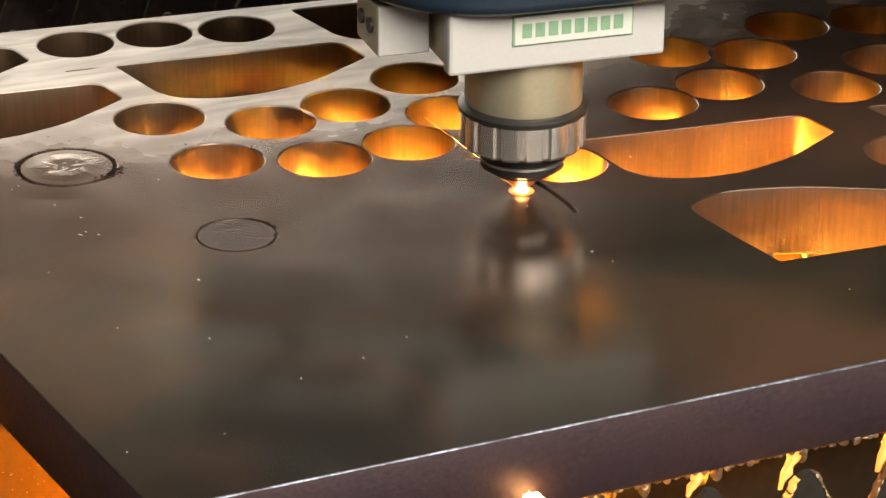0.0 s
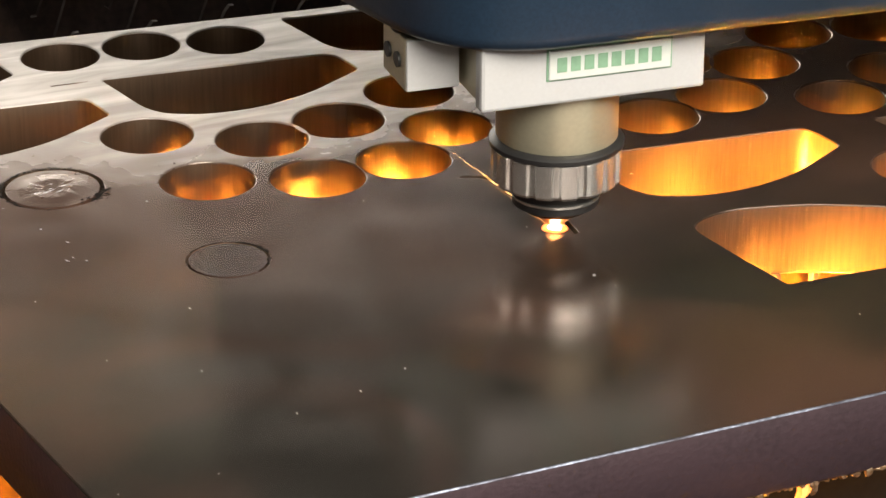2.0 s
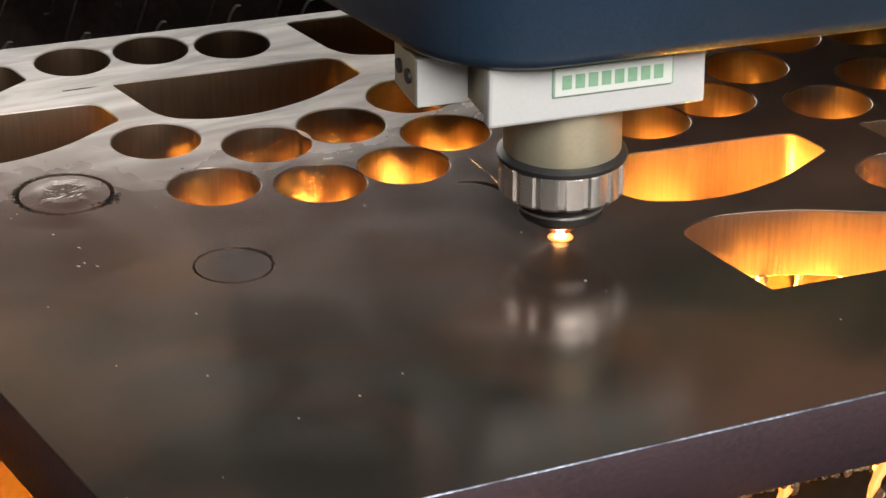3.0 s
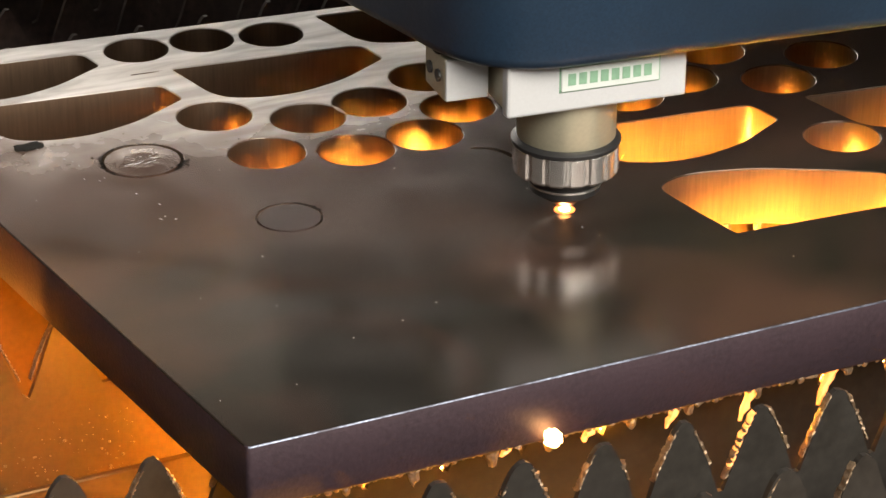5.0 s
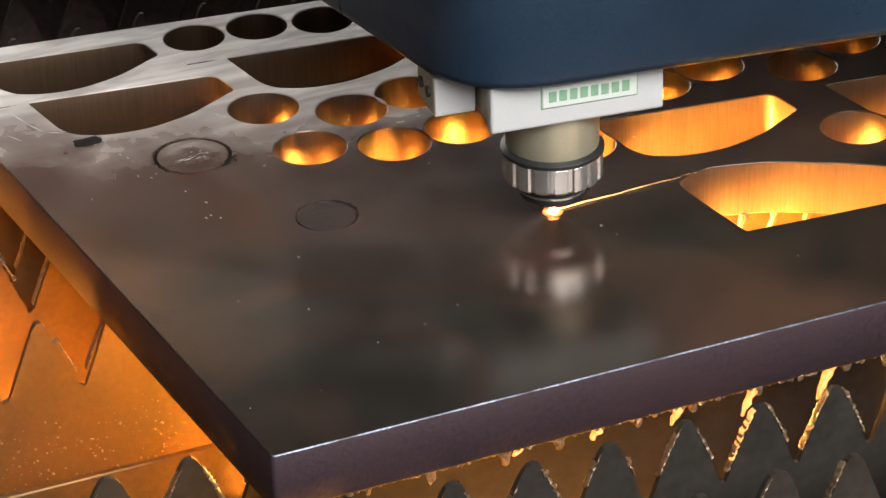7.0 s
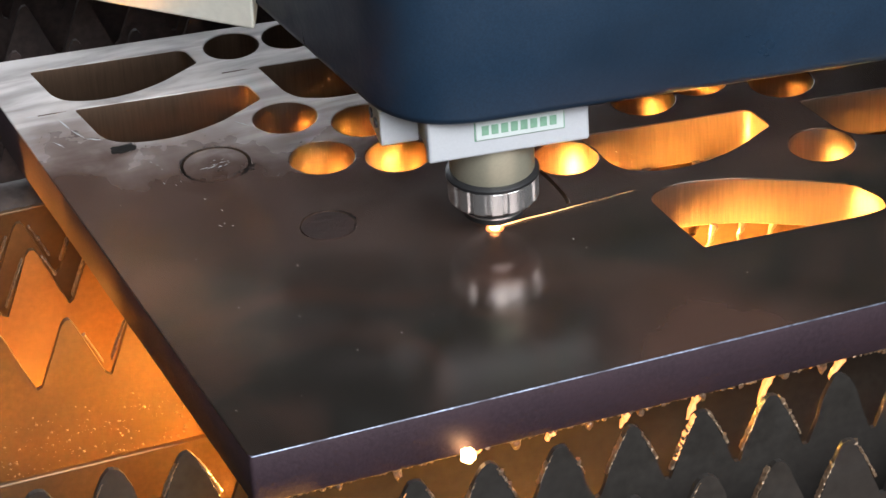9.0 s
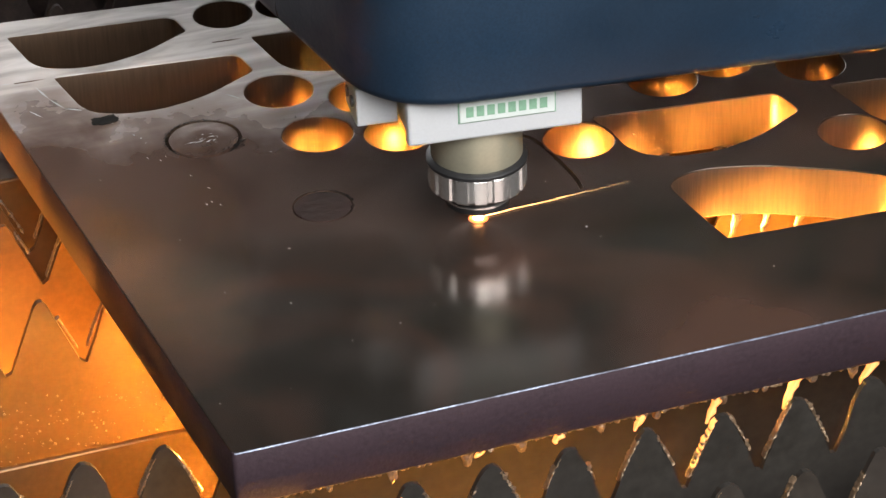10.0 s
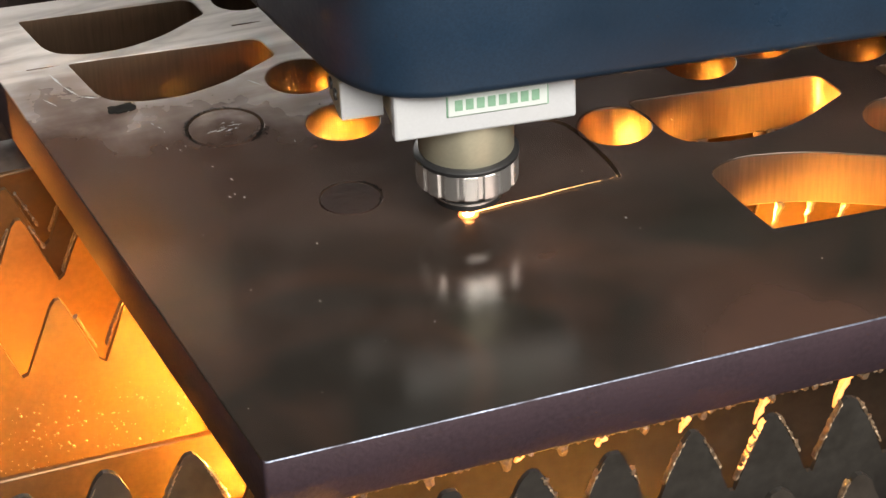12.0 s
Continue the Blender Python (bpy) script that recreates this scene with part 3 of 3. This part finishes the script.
def bellows():
    """Folded dark guard behind the bed."""
    bm = bmesh.new()
    n, y = 96, 0.70
    cols = []
    for i in range(n + 1):
        x = -0.7 + i * 1.6 / n
        d = 0.012 if i % 2 else -0.012
        cols.append([bm.verts.new((x, y + d + dy, z)) for dy, z in ((0, -0.17), (0, 0.0), (0.02, 0.0), (0.02, -0.17))])
    for a, b in zip(cols, cols[1:]):
        for k in range(4):
            bm.faces.new((a[k], a[(k + 1) % 4], b[(k + 1) % 4], b[k]))
    return tagged(finish("bellows", bm, BELLOWS), "dark folded bellows guard behind the slats", "bellows guard")


bellows()


# ---- cutting head ----
def cutting_head():
    head = new("cutting_head")
    tagged(head, "laser cutting head in a navy cover with fluted chrome nozzle ring", "cutting head")
    part("nozzle", lathe(bmesh.new(), [(0.0012, 0.0024), (0.0030, 0.0024), (0.0068, 0.0066), (0.0098, 0.0080), (0.0098, 0.0095)], 40), NOZZLE, head, "heat-darkened brass nozzle tip", True)
    part("nozzle_holder", lathe(bmesh.new(), [(0.0105, 0.009), (0.0132, 0.0105), (0.0132, 0.0125), (0.0126, 0.013), (0.0126, 0.0142), (0.0140, 0.015), (0.0140, 0.0178), (0.0120, 0.019)], 56), BLACK, head, "black stepped nozzle holder")
    part("shim_ring", lathe(bmesh.new(), [(0.0128, 0.0128), (0.01365, 0.0131), (0.01365, 0.0140), (0.0128, 0.0143)], 56), CHROME, head, "thin bright ring", True)
    part("lock_ring", lathe(bmesh.new(), [(0.0165, 0.0186), (0.0192, 0.0190, 1), (0.0198, 0.0200, 1), (0.0198, 0.0310, 1), (0.0190, 0.0320, 1), (0.0180, 0.0320)], 160, 0.0009, 16), CHROME, head, "chrome fluted locking ring")
    part("seal_ring", lathe(bmesh.new(), [(0.0182, 0.0315), (0.0203, 0.0318), (0.0204, 0.0332), (0.0198, 0.0338), (0.0184, 0.0346)], 56), BLACK, head, "black rubber seal", True)
    part("barrel", lathe(bmesh.new(), [(0.0180, 0.0340), (0.0184, 0.0350), (0.0184, 0.0565)], 56), ALU_WARM, head, "champagne aluminium barrel", True)
    part("sensor_block", box(bmesh.new(), -0.0305, 0.0365, -0.0165, 0.024, 0.0556, 0.092, 0.0010, 2), ALU_WARM, head, "olive-gold anodised sensor body")
    part("front_plate", box(bmesh.new(), -0.032, 0.0378, -0.022, -0.0162, 0.0550, 0.092, 0.0012, 2), ALU_WHITE, head, "white front plate")
    badge = part("badge", box(bmesh.new(), -0.0115, 0.0265, -0.0228, -0.0218, 0.0638, 0.0740, 0.0004, 2), LOGO_GREY, head, "grey badge with green print")
    part("badge_border", box(bmesh.new(), -0.0121, 0.0271, -0.0223, -0.0217, 0.0632, 0.0746, 0.0003, 1), LOGO_GREEN, badge, "green border line")
    for i in range(8):
        x = -0.0090 + i * 0.0042
        part("print_bar", box(bmesh.new(), x, x + 0.0030, -0.02295, -0.0227, 0.0664, 0.0714), LOGO_GREEN, badge, "green print bar")
    side = part("side_block", box(bmesh.new(), -0.0485, -0.0318, -0.002, 0.019, 0.0565, 0.0745, 0.0008, 2), ALU_WARM, head, "small connector block")
    # Thin plate makes the block's front paler than its sides
    part("face_plate", box(bmesh.new(), -0.0482, -0.0320, -0.0030, -0.0018, 0.0567, 0.0743, 0.0003, 1), ALU_WHITE, side, "pale front face")
    for yy in (0.004, 0.013):
        bm = bmesh.new()
        bmesh.ops.create_cone(bm, cap_ends=True, segments=20, radius1=0.0026, radius2=0.0026, depth=0.0012,
                              matrix=Matrix.Translation((-0.0487, yy, 0.0655)) @ Matrix.Rotation(math.pi / 2, 4, "Y"))
        part("screw", bm, BLACK, side, "dark recessed screw")
    part("knob", lathe(bmesh.new(), [(0.0072, 0.0735), (0.0078, 0.0742), (0.0078, 0.0790), (0.0070, 0.0800)], 48, 0, 0, -0.0415, 0.008), BLACK, head, "black knurled plug")
    # cover: a tall shell with rounded upright corners
    plan = rounded([(-0.0445, -0.0305), (0.30, -0.0330), (0.30, 0.15), (-0.086, 0.125)], [0.036, 0.03, 0.02, 0.02], 14)
    bm = bmesh.new()
    rings = []
    for d, z in ((0.006, 0.0765), (0.0022, 0.0772), (0.0006, 0.0788), (0.0, 0.082), (0.0, 0.36)):
        rings.append([bm.verts.new((x, y, z)) for x, y in offset_loop(plan, d)])
    n = len(plan)
    for a, b in zip(rings, rings[1:]):
        for i in range(n):
            bm.faces.new((a[i], a[(i + 1) % n], b[(i + 1) % n], b[i])).smooth = True
    bm.faces.new(rings[0][::-1])
    bm.faces.new(rings[-1])
    part("cover", bm, NAVY, head, "navy blue plastic cover")
    bm = bmesh.new()
    foot = [(-0.084, 0.092), (-0.075, 0.128), (-0.10, 0.30), (-0.27, 0.30), (-0.25, 0.225)]
    lo, hi = [bm.verts.new((x, y, 0.072)) for x, y in foot], [bm.verts.new((x, y, 0.125)) for x, y in foot]
    for k in range(len(foot)):
        bm.faces.new((lo[k], lo[(k + 1) % len(foot)], hi[(k + 1) % len(foot)], hi[k]))
    bm.faces.new(lo[::-1])
    bm.faces.new(hi)
    bmesh.ops.bevel(bm, geom=list(bm.edges), offset=0.0015, segments=2, affect="EDGES", profile=0.5)
    part("carriage_plate", bm, CREAM, head, "cream painted carriage housing")
    part("melt_spot", lathe(bmesh.new(), [(0.0007, 0.0002), (0.0020, 0.0003), (0.0018, 0.0005), (0.0009, 0.0007)], 20), HOT_SPOT, head, "white-hot molten cutting spot", True)
    # Glowing ring stands for the orange halo round the spot
    part("halo_ring", lathe(bmesh.new(), [(0.0040, 0.00005), (0.0028, 0.0002), (0.0018, 0.0003)], 24), HALO_RIM, head, "orange halo of the spot, glare shaped as a ring", True)
    # Radial spikes shape the star flare of the cutting spot
    rng = random.Random(17)
    bm = bmesh.new()
    for i in range(6):
        a, ln, up = i * math.tau / 6 + rng.uniform(-0.3, 0.3), rng.uniform(0.0006, 0.0020), rng.uniform(0.0, 0.12)
        d = Vector((math.cos(a), math.sin(a), up))
        q, o = Vector((-math.sin(a), math.cos(a), 0)) * 0.00012, Vector((0, 0, 0.00012))
        p = d * 0.0015 + Vector((0, 0, 0.0004))
        tip, ring = bm.verts.new(p + d * ln), [bm.verts.new(p + v) for v in (q, o, -q, -o)]
        for k in range(4):
            bm.faces.new((ring[k], ring[(k + 1) % 4], tip))
        bm.faces.new(ring[::-1])
    part("flare_spikes", bm, STREAK, head, "short glowing spikes shaped as the cutting spot's flare")
    return head


HEAD = cutting_head()
HEAD.scale = (0.94, 0.94, 0.85)


def spark_jet():
    """Glowing spray that leaves the kerf under the plate."""
    rng = random.Random(5)
    bm = lathe(bmesh.new(), [(0.0006, -0.0275), (0.0009, -0.045), (0.0030, -0.07), (0.0040, -0.10), (0.003, -0.12)], 14)
    for i in range(300):
        a, up = rng.uniform(0, math.tau), rng.uniform(0.3, 1.3)
        d = Vector((math.cos(a) * 1.5 - 0.55, math.sin(a) + 0.12, -up)).normalized()
        side = d.orthogonal().normalized() * rng.uniform(0.00025, 0.0006)
        other = d.cross(side)
        p0 = Vector((0, 0, -0.054)) + d * rng.uniform(0.004, 0.13)
        p1 = p0 + d * rng.uniform(0.005, 0.02)
        if p1.z < -0.165 or min(p0.y, p1.y) < (-0.045 if rng.random() < 0.45 else -0.068) or min(p0.x, p1.x) < -0.085 or p1.y > (0.030 if p1.x < 0.02 else 0.065):
            continue
        ring = [bm.verts.new(p0 + side), bm.verts.new(p0 + other), bm.verts.new(p0 - side), bm.verts.new(p0 - other)]
        tip = bm.verts.new(p1)
        for k in range(4):
            bm.faces.new((ring[k], ring[(k + 1) % 4], tip))
        bm.faces.new(ring[::-1])
    return tagged(finish("spark_jet", bm, SPARKS), "white-hot spray of sparks under the plate", "sparks", kind="stuff")


JET = spark_jet()


def spark_streak():
    bm = bmesh.new()
    rng = random.Random(12)
    for k in range(11):
        x = 0.003 + 0.056 * (k / 10) ** 1.5
        r = 0.00011 * (1 - k / 11.5) * rng.uniform(0.7, 1.1)
        ln = rng.uniform(0.004, 0.0075) if k < 8 else 0.005
        y, z = rng.gauss(0, 0.00008 + x * 0.003), 0.0004 + abs(rng.gauss(0, 0.0001 + x * 0.003))
        mid = [bm.verts.new((x, y + r * math.cos(a * math.tau / 5), z + r * math.sin(a * math.tau / 5))) for a in range(5)]
        ends = [bm.verts.new((x - ln, y, z)), bm.verts.new((x + ln, y, z))]
        for e in ends:
            for a in range(5):
                bm.faces.new((mid[a], mid[(a + 1) % 5], e))
    return tagged(finish("spark_streak", bm, STREAK), "thin glowing streak of sparks along the fresh kerf", "sparks", kind="stuff")


STREAK_OB = spark_streak()


def spark_burst():
    """The white-hot splash where the jet strikes the slat behind the front edge."""
    bm = bmesh.new()
    rng = random.Random(8)
    g = bmesh.ops.create_icosphere(bm, subdivisions=3, radius=0.0030)
    for v in g["verts"]:
        v.co *= 1 + rng.uniform(-0.15, 0.15)
    return tagged(finish("spark_burst", bm, MELT, smooth=True), "white-hot splash of sparks on a slat", "sparks")


BURST = spark_burst()
SPLASH = [
    (0, 0.1000, -0.0030, -0.0185),
    (0.5, 0.1037, -0.0030, -0.0185),
    (1, 0.1043, -0.0030, -0.0185),
    (1.5, 0.1009, -0.0030, -0.0185),
    (2, 0.1108, -0.0030, -0.1000),
    (2.5, 0.1063, -0.0030, -0.0185),
    (4.5, 0.1021, -0.0030, -0.0185),
    (5, 0.1031, -0.0030, -0.0198),
    (5.5, 0.1002, -0.0030, -0.0189),
    (6, 0.1015, -0.0030, -0.1000),
    (6.5, 0.0981, -0.0030, -0.1000),
    (7, 0.0946, -0.0030, -0.1000),
    (9, 0.0835, -0.0030, -0.0208),
    (9.5, 0.0734, -0.0030, -0.1000),
    (10, 0.0704, -0.0030, -0.1000),
    (10.5, 0.0656, -0.0030, -0.1000),
    (11, 0.0615, -0.0030, -0.1000),
    (11.5, 0.0564, -0.0030, -0.1000),
    (12, 0.0541, -0.0030, -0.1000),
]

# ---- the head's way along its cut ----
CUT = [
    (0, 0.1672, 0.1419),
    (0.5, 0.1690, 0.1381),
    (1, 0.1703, 0.1363),
    (1.5, 0.1693, 0.1321),
    (2, 0.1706, 0.1268),
    (2.5, 0.1727, 0.1252),
    (4.5, 0.1703, 0.1122),
    (5, 0.1673, 0.1094),
    (5.5, 0.1639, 0.1085),
    (6, 0.1613, 0.1073),
    (6.5, 0.1581, 0.1088),
    (7, 0.1546, 0.1114),
    (9, 0.1399, 0.1150),
    (9.5, 0.1338, 0.1147),
    (10, 0.1301, 0.1148),
    (10.5, 0.1257, 0.1156),
    (11, 0.1213, 0.1158),
    (11.5, 0.1167, 0.1163),
    (12, 0.1141, 0.1180),
]


def motions():
    walk(HEAD, [(t, pose(x, y, 0, 0, 0, -6.5)) for t, x, y in CUT])
    walk(JET, [(t, pose(x, y, 0)) for t, x, y in CUT])
    walk(BURST, [(t, pose(x, y, z)) for t, x, y, z in SPLASH])
    turn = {0: 92, 0.5: 92, 1: 92, 1.5: 94, 2: 93, 2.5: 92, 4.5: 60, 5: 40, 5.5: 20}
    walk(STREAK_OB, [(t, pose(x, y, -0.004 if 4 < t < 5.8 else 0, 0, 0, turn.get(t, 3))) for t, x, y in CUT])


motions()
